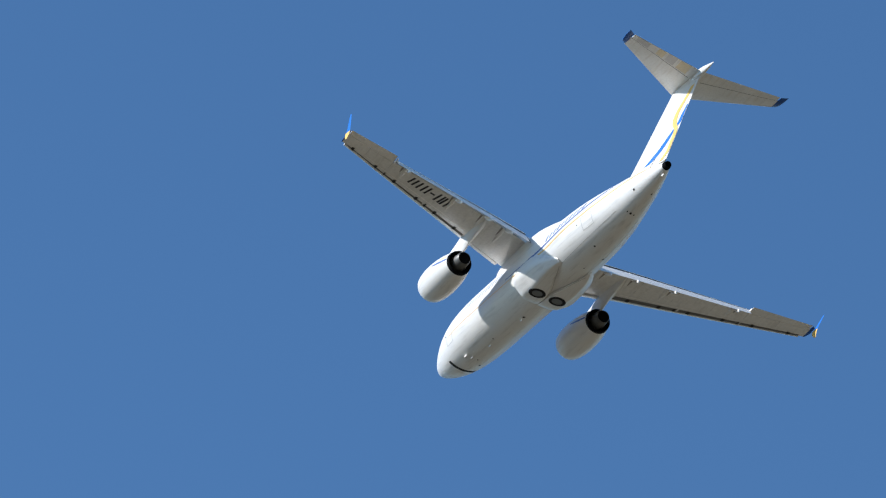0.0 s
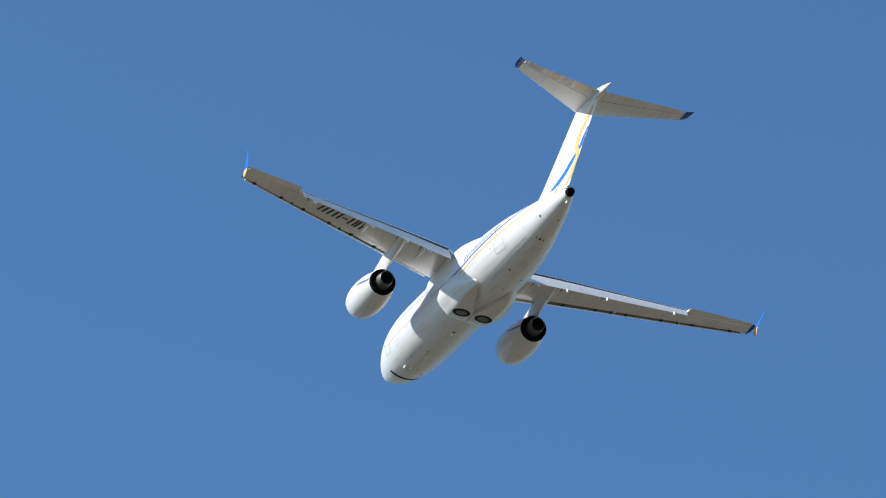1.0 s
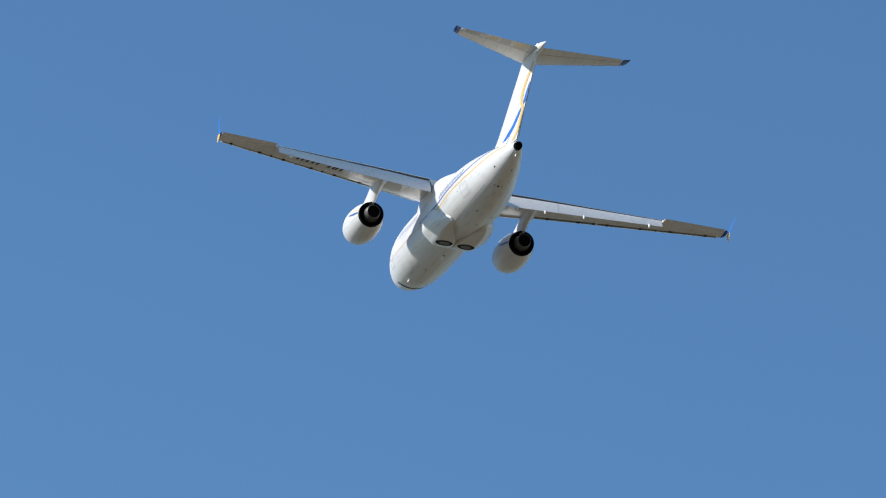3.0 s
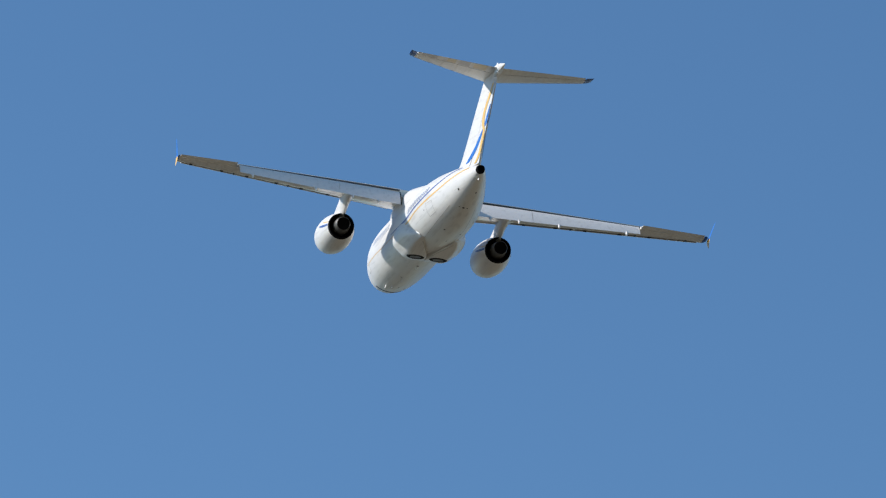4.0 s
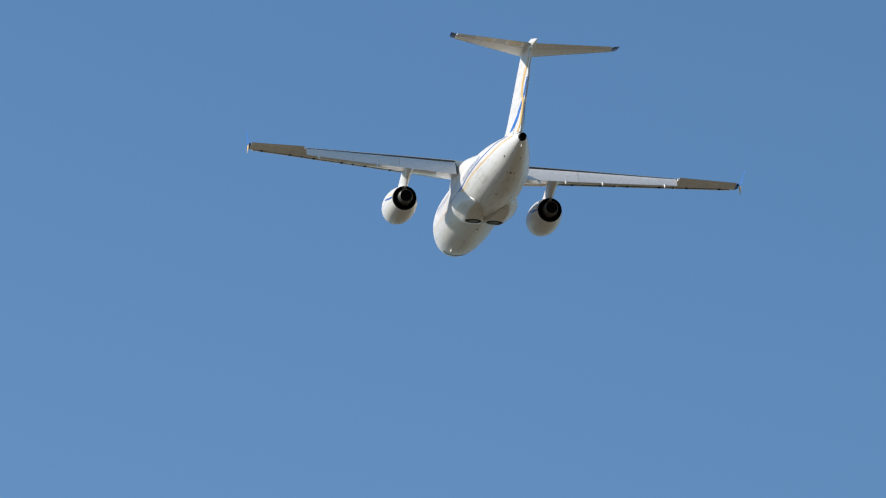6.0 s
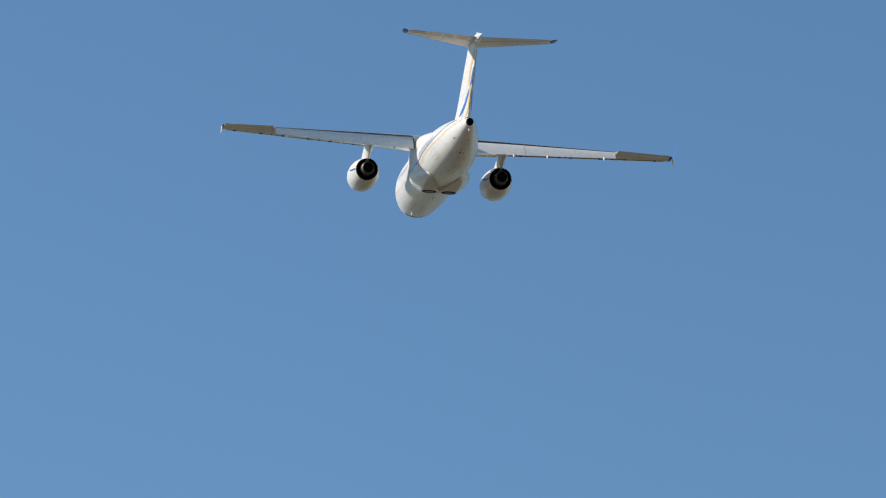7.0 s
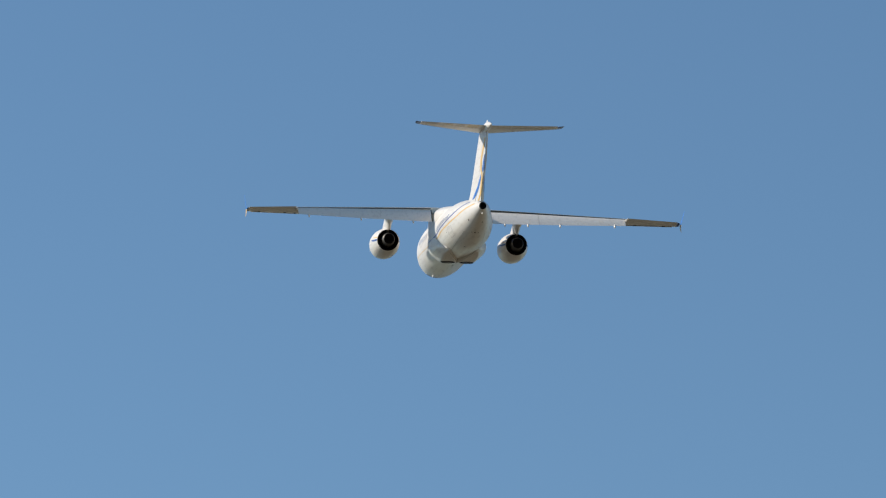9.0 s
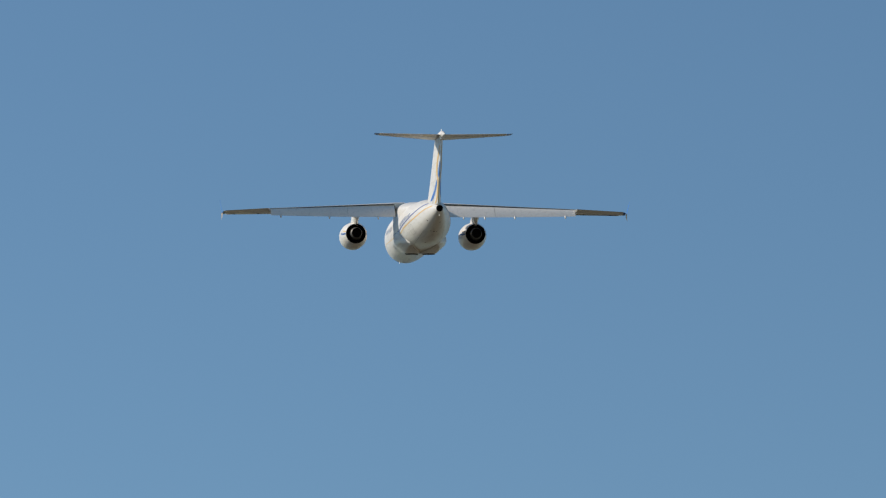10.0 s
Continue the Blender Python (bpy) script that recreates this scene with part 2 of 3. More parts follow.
STEEL = paint("exhaust_steel", (0.115, 0.11, 0.10), 0.45, 0.25, 3.0, metal=0.45)
DARK = paint("dark_joint", (0.035, 0.033, 0.03), 0.7, 0.2)
# shade of the slot under the spoilers, put into the colour
EDGE_SHADE = paint("spoiler_slot_shade", (0.11, 0.115, 0.13), 0.6, 0.3, 2.0)
RUBBER = paint("tyre_rubber", (0.02, 0.02, 0.021), 0.75, 0.15)
HUB = paint("hub_grey", (0.17, 0.17, 0.165), 0.5, 0.1, metal=0.3)
LINE = paint("panel_line", (0.50, 0.48, 0.45), 0.6, 0.1)
WINGLINE = paint("wing_joint", (0.52, 0.50, 0.47), 0.6, 0.1)
# painted shade behind the slats; also the dark elevator hinge gap
SHADE_AND_GAP = paint("slat_shade_and_gap", (0.15, 0.137, 0.12), 0.7, 0.25, 2.0)
# soft shade beside the flap tracks, painted as a darker colour
TRACK_SHADE = paint("track_shade", (0.30, 0.27, 0.23), 0.7, 0.3, 2.0)
GREYMARK = paint("marking_grey", (0.03, 0.03, 0.035), 0.5, 0.1)


# ---- mesh helpers ----
def part(name, bm, material, parent, label="", smooth=30):
    bmesh.ops.remove_doubles(bm, verts=bm.verts, dist=1e-5)
    bmesh.ops.recalc_face_normals(bm, faces=bm.faces)
    me = bpy.data.meshes.new(name)
    for f in bm.faces:
        f.smooth = True
    for e in bm.edges:
        if len(e.link_faces) == 2 and e.calc_face_angle() > radians(smooth):
            e.smooth = False
    bm.to_mesh(me)
    bm.free()
    me.materials.append(material)
    ob = new(name, me)
    ob.parent = parent
    if label:
        tagged(ob, label)
    return ob


def loft(bm, rings, caps=True):
    """Quads between closed rings of equal length."""
    vs = [[bm.verts.new(p) for p in r] for r in rings]
    n = len(vs[0])
    for a, b in zip(vs, vs[1:]):
        for i in range(n):
            bm.faces.new((a[i], a[(i + 1) % n], b[(i + 1) % n], b[i]))
    if caps:
        bm.faces.new(vs[0])
        bm.faces.new(vs[-1])
    return vs


def sheet(bm, grid):
    """Quads over an open grid of points."""
    vs = [[bm.verts.new(p) for p in r] for r in grid]
    for a, b in zip(vs, vs[1:]):
        for i in range(len(a) - 1):
            bm.faces.new((a[i], a[i + 1], b[i + 1], b[i]))


def lerp(a, b, f):
    return a + (b - a) * f


def table(rows, x):
    """Smooth reading of rows (x, a, b, ...), x descending or ascending."""
    rows = sorted(rows)
    if x <= rows[0][0]:
        return rows[0][1:]
    for i in range(len(rows) - 1):
        if x <= rows[i + 1][0]:
            r0, r1 = rows[i], rows[i + 1]
            h = r1[0] - r0[0]
            f = (x - r0[0]) / h
            res = []
            for k in range(1, len(r0)):
                d = (r1[k] - r0[k]) / h
                m0 = d if i == 0 else 0.5 * (d + (r0[k] - rows[i - 1][k]) / (r0[0] - rows[i - 1][0]))
                m1 = d if i + 2 >= len(rows) else 0.5 * (d + (rows[i + 2][k] - r1[k]) / (rows[i + 2][0] - r1[0]))
                if i > 0 and d * (r0[k] - rows[i - 1][k]) <= 0:
                    m0 = 0
                if i + 2 < len(rows) and d * (rows[i + 2][k] - r1[k]) <= 0:
                    m1 = 0
                f2, f3 = f * f, f * f * f
                res.append((2 * f3 - 3 * f2 + 1) * r0[k] + (f3 - 2 * f2 + f) * h * m0 + (3 * f2 - 2 * f3) * r1[k] + (f3 - f2) * h * m1)
            return tuple(res)
    return rows[-1][1:]


def thick(c):
    """Half thickness of a wing section of unit chord and unit thickness."""
    c = min(max(c, 0.0), 1.0)
    return 5 * (0.2969 * math.sqrt(c) - 0.1260 * c - 0.3516 * c ** 2 + 0.2843 * c ** 3 - 0.1036 * c ** 4) * 1.0


def section(le, te, t, c0, c1, n=8, up=(0, 0, 1)):
    """Closed ring of a wing section between the chord fractions c0 and c1."""
    le, te, up = Vector(le), Vector(te), Vector(up)
    ch = (te - le).length
    cs = [c0 + (c1 - c0) * 0.5 * (1 - math.cos(math.pi * i / n)) for i in range(n + 1)]
    top = [le.lerp(te, c) + up * (ch * t * (1.12 * thick(c) + 0.002)) for c in cs]
    low = [le.lerp(te, c) - up * (ch * t * (0.88 * thick(c) + 0.002)) for c in cs]
    return top[::-1] + low


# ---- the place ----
def bounce_material():
    """Unseen ground: a pale patch added to bounce light onto the plane, darker beyond."""
    m = paint("bounce_ground", (0.168, 0.138, 0.083), 0.9, 0.35, 0.6, grime=0.6, grime_color=(0.13, 0.11, 0.056), bump=0.4)
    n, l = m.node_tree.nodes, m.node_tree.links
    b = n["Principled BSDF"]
    pale_tone = b.inputs["Base Color"].links[0].from_socket
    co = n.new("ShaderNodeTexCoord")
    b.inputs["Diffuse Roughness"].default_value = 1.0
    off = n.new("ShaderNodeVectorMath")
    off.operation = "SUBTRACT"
    # pale patch centred to the right, so the bounce lights the plane's right flank
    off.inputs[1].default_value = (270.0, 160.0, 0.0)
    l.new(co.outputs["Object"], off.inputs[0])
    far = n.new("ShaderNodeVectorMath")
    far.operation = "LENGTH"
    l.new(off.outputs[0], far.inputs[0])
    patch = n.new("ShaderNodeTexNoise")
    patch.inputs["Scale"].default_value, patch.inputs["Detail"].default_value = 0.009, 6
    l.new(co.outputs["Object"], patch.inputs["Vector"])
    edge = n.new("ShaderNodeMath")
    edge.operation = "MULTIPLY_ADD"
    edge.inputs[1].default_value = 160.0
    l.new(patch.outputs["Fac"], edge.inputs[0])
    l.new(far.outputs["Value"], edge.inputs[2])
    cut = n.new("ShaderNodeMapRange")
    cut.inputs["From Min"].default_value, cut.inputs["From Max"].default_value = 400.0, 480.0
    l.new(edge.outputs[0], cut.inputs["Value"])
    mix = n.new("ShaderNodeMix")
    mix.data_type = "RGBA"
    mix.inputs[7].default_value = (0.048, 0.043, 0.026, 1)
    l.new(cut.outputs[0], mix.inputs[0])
    l.new(pale_tone, mix.inputs[6])
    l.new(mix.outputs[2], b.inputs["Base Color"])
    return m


def ground():
    bm = bmesh.new()
    rings = [0, 3, 10, 40, 150, 500, 1500, 4500]
    n = 48
    vs = [[bm.verts.new((r * math.cos(2 * math.pi * i / n), r * math.sin(2 * math.pi * i / n), 0)) for i in range(n)] for r in rings[1:]]
    c = bm.verts.new((0, 0, 0))
    for i in range(n):
        bm.faces.new((c, vs[0][i], vs[0][(i + 1) % n]))
    for a, b in zip(vs, vs[1:]):
        for i in range(n):
            bm.faces.new((a[i], b[i], b[(i + 1) % n], a[(i + 1) % n]))
    me = bpy.data.meshes.new("ground")
    bm.to_mesh(me)
    bm.free()
    me.materials.append(bounce_material())
    tagged(new("ground", me), "unseen ground with an added pale patch that bounces light up", "ground", kind="structure")


# fuselage stations: x, centre height, half width, half height
FUS = ((27.0, -0.66, 0.02, 0.02), (26.93, -0.65, 0.20, 0.19), (26.7, -0.62, 0.42, 0.41), (26.25, -0.56, 0.68, 0.67), (25.5, -0.46, 1.00, 1.02),
       (24.5, -0.31, 1.31, 1.36), (23.2, -0.19, 1.54, 1.59), (21.5, -0.13, 1.66, 1.67), (19.5, -0.10, 1.68, 1.68), (14.0, -0.10, 1.68, 1.68),
       (12.2, -0.14, 1.68, 1.65), (10.5, -0.19, 1.67, 1.60), (8.6, -0.22, 1.61, 1.56), (7.0, -0.24, 1.49, 1.49), (5.2, -0.24, 1.26, 1.31), (3.4, -0.19, 0.97, 1.06),
       (1.6, -0.11, 0.64, 0.70), (0.3, -0.03, 0.34, 0.37), (-0.05, 0.0, 0.235, 0.245))


def fus(x, a, off=0.0):
    """Point on the skin; a in degrees from the left side (0) over the top (90)."""
    zc, w, h = table(FUS, x)
    return Vector((x, (w + off) * math.cos(radians(a)), zc + (h + off) * math.sin(radians(a))))


WING_ST = ((0.0, (18.55, 1.62), (13.2, 1.42), 0.15), (1.5, (17.85, 1.52), (12.95, 1.46), 0.145), (4.4, (16.3, 1.31), (12.15, 1.32), 0.125),
           (10.7, (12.80, 0.82), (10.72, 0.97), 0.115), (13.95, (10.98, 0.58), (9.64, 0.68), 0.10))


def wing_at(y):
    rows = [(s[0], s[1][0], s[1][1], s[2][0], s[2][1], s[3]) for s in WING_ST]
    for a, b in zip(rows, rows[1:]):
        if y <= b[0] + 1e-6:
            f = (y - a[0]) / (b[0] - a[0])
            return tuple(lerp(p, q, f) for p, q in zip(a[1:], b[1:]))


def wing_sec(y, s, c0, c1, dx=0.0, dz=0.0, n=8):
    lx, lz, tx, tz, t = wing_at(y)
    return section((lx + dx, s * y, lz + dz), (tx + dx, s * y, tz + dz), t, c0, c1, n)


def wing_span(s, y0, y1, c0, c1, n=8, steps=2, dx=0.0, dz=0.0):
    bm = bmesh.new()
    ys = sorted({y0, y1, *[k[0] for k in WING_ST if y0 < k[0] < y1], *[lerp(y0, y1, i / steps) for i in range(steps + 1)]})
    loft(bm, [wing_sec(y, s, c0, c1, dx, dz, n) for y in ys])
    return bm


def flap_bm(s, y0, y1, drop=39.0):
    """A lowered flap: its own section, turned down about its nose under the wing's rear edge."""
    bm = bmesh.new()
    rings = []
    for y in (y0, lerp(y0, y1, 0.33), lerp(y0, y1, 0.67), y1):
        lx, lz, tx, tz, t = wing_at(y)
        ch = lx - tx
        nose = Vector((lx - ch * 0.785, s * y, lerp(lz, tz, 0.785) + 0.0))
        size = ch * lerp(0.29, 0.37, (y - 1.5) / 9.2)
        te = nose + Vector((-size * math.cos(radians(drop)), 0, -size * math.sin(radians(drop))))
        up = Vector((-math.sin(radians(drop)), 0, math.cos(radians(drop))))
        rings.append(section(nose, te, 0.13, 0.0, 1.0, 7, up))
    loft(bm, rings)
    return bm


def wing_low(y, c, off=0.0):
    """Point on the wing's lower skin."""
    lx, lz, tx, tz, t = wing_at(abs(y))
    return Vector((lerp(lx, tx, c), y, lerp(lz, tz, c) - (lx - tx) * t * (0.88 * thick(c) + 0.002) - off))


def low_patch(y0, y1, c0, c1, lean=0.0, off=0.006):
    """A thin patch that follows the lower skin."""
    bm = bmesh.new()
    sheet(bm, [[wing_low(lerp(y0, y1, i / 2) + lean * j / 2, lerp(c0, c1, j / 2), off) for i in range(3)] for j in range(3)])
    return bm


def skin_strip(xs, angle, width, side=1, off=0.006, fore=1.0):
    """A painted band along the fuselage; angle(x) in degrees above the widest line."""
    bm = bmesh.new()
    grid = []
    for x in xs:
        zc, w, h = table(FUS, x)
        da = math.degrees(width * (fore if x > 13 else 1.0) / 2 / max(w, 0.2))
        grid.append([Vector((p.x, side * p.y, p.z)) for p in (fus(x, angle(x) + k * da, off) for k in (-1, 0, 1))])
    sheet(bm, grid)
    return bm


def box_bm(bm, centre, size, rot=None):
    m = Matrix.Translation(centre) @ (rot or Matrix()) @ Matrix.Diagonal((*size, 1))
    bmesh.ops.create_cube(bm, size=1.0, matrix=m)


def revolve(bm, prof, n=40, centre=(0, 0), caps=True):
    """prof: (x, r) along the engine's axis; centre: y, z."""
    rings = [[(x, centre[0] + r * math.cos(2 * math.pi * i / n), centre[1] + r * math.sin(2 * math.pi * i / n)) for i in range(n)] for x, r in prof]
    loft(bm, rings, caps)


def spoiler_bm(s, y0, y1):
    """Thin upper rear edge of the wing over the flap's nose."""
    bm = bmesh.new()
    rings = []
    for y in (y0, lerp(y0, y1, 0.5), y1):
        lx, lz, tx, tz, t = wing_at(y)
        ch = lx - tx
        top = [Vector((lerp(lx, tx, c), s * y, lerp(lz, tz, c) + ch * t * (1.12 * thick(c) + 0.004))) for c in (0.70, 0.755, 0.797)]
        rings.append(top + [top[2] - Vector((0, 0, 0.03)), top[1] - Vector((0, 0, 0.06)), top[0] - Vector((0, 0, 0.11))])
    loft(bm, rings)
    return bm


def spoiler_shade_bm(s, y0, y1):
    """Dark strip under the spoiler's rear edge: painted shade of the slot before the flap."""
    bm = bmesh.new()
    grid = []
    for y in (y0, lerp(y0, y1, 0.5), y1):
        lx, lz, tx, tz, t = wing_at(y)
        ch = lx - tx
        p = [Vector((lerp(lx, tx, c), s * y, lerp(lz, tz, c) + ch * t * (1.12 * thick(c) + 0.004))) for c in (0.755, 0.797)]
        ring = [p[1] + Vector((-0.003, 0, -0.026)), p[1] + Vector((-0.003, 0, -0.066)), p[0] - Vector((0, 0, 0.10)), p[0] - Vector((0, 0, 0.064))]
        grid.append(ring)
    loft(bm, grid)
    return bm


def canoe_bm(y, c0, tail, r=0.085):
    """Slim flap-track fairing from the lower skin back to its tail point."""
    bm = bmesh.new()
    p0 = wing_low(y, c0, 0.03)
    rings = []
    for f, k in ((0, 0.1), (0.12, 0.6), (0.35, 1.0), (0.65, 1.0), (0.9, 0.95), (1.0, 0.55)):
        c = p0.lerp(Vector(tail), f) - Vector((0, 0, 0.03 * math.sin(math.pi * f)))
        rings.append([c + Vector((0, 0.75 * r * k * math.cos(2 * math.pi * i / 12), 1.3 * r * k * math.sin(2 * math.pi * i / 12))) for i in range(12)])
    loft(bm, rings)
    return bm


def blister_bm(y, c0, c1, w, h):
    """Low rounded swelling of the lower skin over a flap track."""
    bm = bmesh.new()
    grid = []
    for i in range(11):
        f = i / 10
        k = math.sin(math.pi * min(1.0, 0.08 + f * 0.62)) ** 0.8
        grid.append([wing_low(y + w * k * math.sin(radians(a)), lerp(c0, c1, f), h * k * math.cos(radians(a)) - 0.012) for a in range(-90, 91, 18)])
    sheet(bm, grid)
    return bm


def shade_wedge_bm(y, c0, c1, w):
    """Narrow wedge of painted shade that widens towards the flap."""
    bm = bmesh.new()
    sheet(bm, [[wing_low(y + w * (i / 8) * (j / 4 - 0.5), lerp(c0, c1, i / 8), 0.005) for j in range(5)] for i in range(1, 9)])
    return bm


def make_wing(plane, s):
    bm = wing_span(s, 0.9, 10.75, 0.115, 0.745, 9, 8)
    wing = part("wing", bm, WING, plane, "grey-painted swept wing with lowered flaps and slats")
    part("wing_end", wing_span(s, 10.75, 13.95, 0.115, 0.70, 8, 4), WING, wing)
    part("aileron", wing_span(s, 10.80, 13.92, 0.712, 1.0, 6, 3, dz=0.005), WING, wing)
    for y0, y1 in ((1.72, 5.165), (5.175, 8.31), (8.32, 10.7)):
        part("spoiler", spoiler_bm(s, y0, y1), FLAPM, wing)
        part("edge_shade", spoiler_shade_bm(s, y0, y1), EDGE_SHADE, wing, "dark strip for the shade in the slot under the spoiler")
    for y0, y1 in ((1.75, 5.165), (5.18, 10.66)):
        part("flap", flap_bm(s, y0, y1), FLAPM, wing, "lowered light grey wing flap")
    part("flap_seal", flap_bm(s, 1.69, 1.745), DARK, wing, "dark rubber seal on the flap's end")
    for y0, y1 in ((1.75, 3.95), (4.55, 7.75), (7.77, 10.8), (10.82, 13.75)):
        inner = y1 < 4
        part("slat", wing_span(s, y0, y1, 0.0, 0.11, 6, 3, dx=(0.015 if s > 0 else 0.06) if inner else 0.02, dz=(-0.015 if s > 0 else -0.09) if inner else -0.03), FLAPM if inner else WING, wing)
    for y in (5.3, 6.85, 7.6, 8.3, 10.0, 10.75, 11.45, 13.2):
        bm = bmesh.new()
        box_bm(bm, wing_low(s * y, 0.15, 0.0), (0.30, 0.16 if y not in (7.6, 10.75) else 0.08, 0.05))
        part("slat_bracket", bm, DARK, wing)
    for y, x, z in ((3.0, 12.32, 0.40), (4.45, 11.88, 0.36), (6.5, 11.38, 0.34), (9.96, 10.60, 0.34)):
        part("flap_track_fairing", canoe_bm(s * y, 0.74, (x, s * y, z)), FLAPM, wing)
        part("track_blister", blister_bm(s * y, 0.40, 0.76, 0.13, 0.06), WING, wing)
        part("track_shade", shade_wedge_bm(s * y + 0.17 * s, 0.52, 0.745, 0.16), TRACK_SHADE, wing, "painted shade wedge beside the flap track")
    bm = bmesh.new()
    box_bm(bm, wing_low(s * 10.73, 0.86, 0.06), (0.5, 0.05, 0.12))
    part("hinge_fairing", bm, FLAPM, wing)
    # chordwise joints of the lower skin, and the line of the front spar
    for y in (2.6, 5.2, 7.1, 9.1, 10.8, 12.4):
        part("skin_joint", low_patch(s * y - 0.012, s * y + 0.012, 0.13, 0.73, 0.0, 0.004), WINGLINE, wing)
    for y0, y1 in ((4.7, 7.74), (7.78, 10.78), (10.82, 13.6)):
        part("slat_rear_edge", low_patch(s * y0, s * y1, 0.265, 0.285, 0.0, 0.006), FLAPM, wing, "pale strip along the lower skin")
    # shade behind the slats as dark bands on the skin, wider on the right wing
    for y0, y1 in ((4.6, 7.7), (7.8, 10.75), (10.85, 13.7)):
        part("slat_shade", low_patch(s * y0, s * y1, 0.108, 0.16 if s > 0 else 0.215, 0.0, 0.004), SHADE_AND_GAP, wing, "painted shade band behind the slat")
    return wing


def make_marking(wing):
    # dark bars in the place of the marking
    for k, y in enumerate((9.12, 8.68, 8.22, 7.74, 7.25, 6.80)):
        if k == 3:
            part("marking_bar", low_patch(y - 0.15, y + 0.15, 0.525, 0.565), GREYMARK, wing)
        else:
            for dy in ((0.0,) if k == 1 else (-0.14, 0.14)):
                part("marking_bar", low_patch(y + dy + 0.03, y + dy + 0.155, 0.42, 0.665, -0.20), GREYMARK, wing, "plain dark bar of the wing marking")


def make_engine(plane, s):
    y, z = s * 4.24, -0.30
    bm = bmesh.new()
    prof = [(16.25, 0.70), (16.6, 0.78), (17.1, 0.87), (17.7, 0.93), (18.3, 0.955), (18.9, 0.94), (19.35, 0.89), (19.65, 0.83), (19.75, 0.78), (19.68, 0.74), (19.4, 0.71), (18.8, 0.71)]
    revolve(bm, prof, 48, (y, z), False)
    engine = part("engine", bm, WHITE, plane, "white turbofan engine under the wing", 40)
    bm = bmesh.new()
    revolve(bm, [(16.9, 0.76), (16.24, 0.698), (16.02, 0.67), (16.03, 0.635), (16.5, 0.62), (17.4, 0.56)], 48, (y, z), True)
    part("exhaust_ring", bm, BLACK, engine, "sooty black exhaust ring")
    bm = bmesh.new()
    revolve(bm, [(17.2, 0.50), (16.5, 0.47), (16.0, 0.43), (15.48, 0.365), (15.455, 0.35), (15.47, 0.338), (15.52, 0.335)], 40, (y, z), False)
    part("core_cowl", bm, STEEL, engine, "burnt steel core nozzle")
    bm = bmesh.new()
    revolve(bm, [(15.50, 0.337), (15.9, 0.325), (16.6, 0.30), (16.62, 0.18), (16.3, 0.11), (16.1, 0.03)], 32, (y, z), True)
    part("exhaust_throat", bm, BLACK, engine)
    bm = bmesh.new()
    revolve(bm, [(18.85, 0.715), (18.8, 0.02)], 40, (y, z), True)
    part("fan", bm, DARK, engine)
    bm = bmesh.new()
    rings = []
    for zz, xa, xb, w in ((0.30, 19.2, 16.0, 0.23), (0.75, 18.4, 15.05, 0.23), (1.02, 17.4, 13.8, 0.26), (1.3, 16.6, 12.9, 0.30)):
        cs = [0, 0.04, 0.12, 0.3, 0.55, 0.8, 0.95, 1.0]
        ws = [0.0, 0.4, 0.75, 1.0, 1.0, 0.75, 0.3, 0.05]
        left = [Vector((lerp(xa, xb, c), y + w * k + 0.001, zz)) for c, k in zip(cs, ws)]
        right = [Vector((lerp(xa, xb, c), y - w * k - 0.001, zz)) for c, k in zip(cs, ws)]
        rings.append(left + right[::-1])
    loft(bm, rings)
    part("pylon", bm, WHITE, engine)
    # painted dashes on the cowl's flanks
    for side in (1, -1):
        for mat, a0, a1, x0, x1, rise in ((LINEBLUE, -4.0, 4.5, 16.3, 17.75, 5.0), (YELLOW, 11.0, 15.0, 16.3, 17.2, 4.0)):
            bm = bmesh.new()
            grid = []
            for i in range(9):
                x = lerp(x0, x1, i / 8)
                up = rise * (i / 8) ** 2
                slim = 1 - 0.7 * (i / 8) ** 3
                r = table([(p, q) for p, q in prof[:6]], x)[0] + 0.006
                grid.append([(x, y + side * r * math.cos(radians(a)), z + r * math.sin(radians(a))) for a in (up + a1 - (a1 - a0) * slim, up + (a0 + a1) / 2, up + a1)])
            sheet(bm, grid)
            part("cowl_stripe", bm, mat, engine)


def fin_thick(z):
    """The fin's relative thickness, flared at its foot."""
    return table(((0.2, 0.18), (0.8, 0.158), (1.3, 0.150), (2.0, 0.143), (3.2, 0.136), (4.8, 0.12)), z)[0]


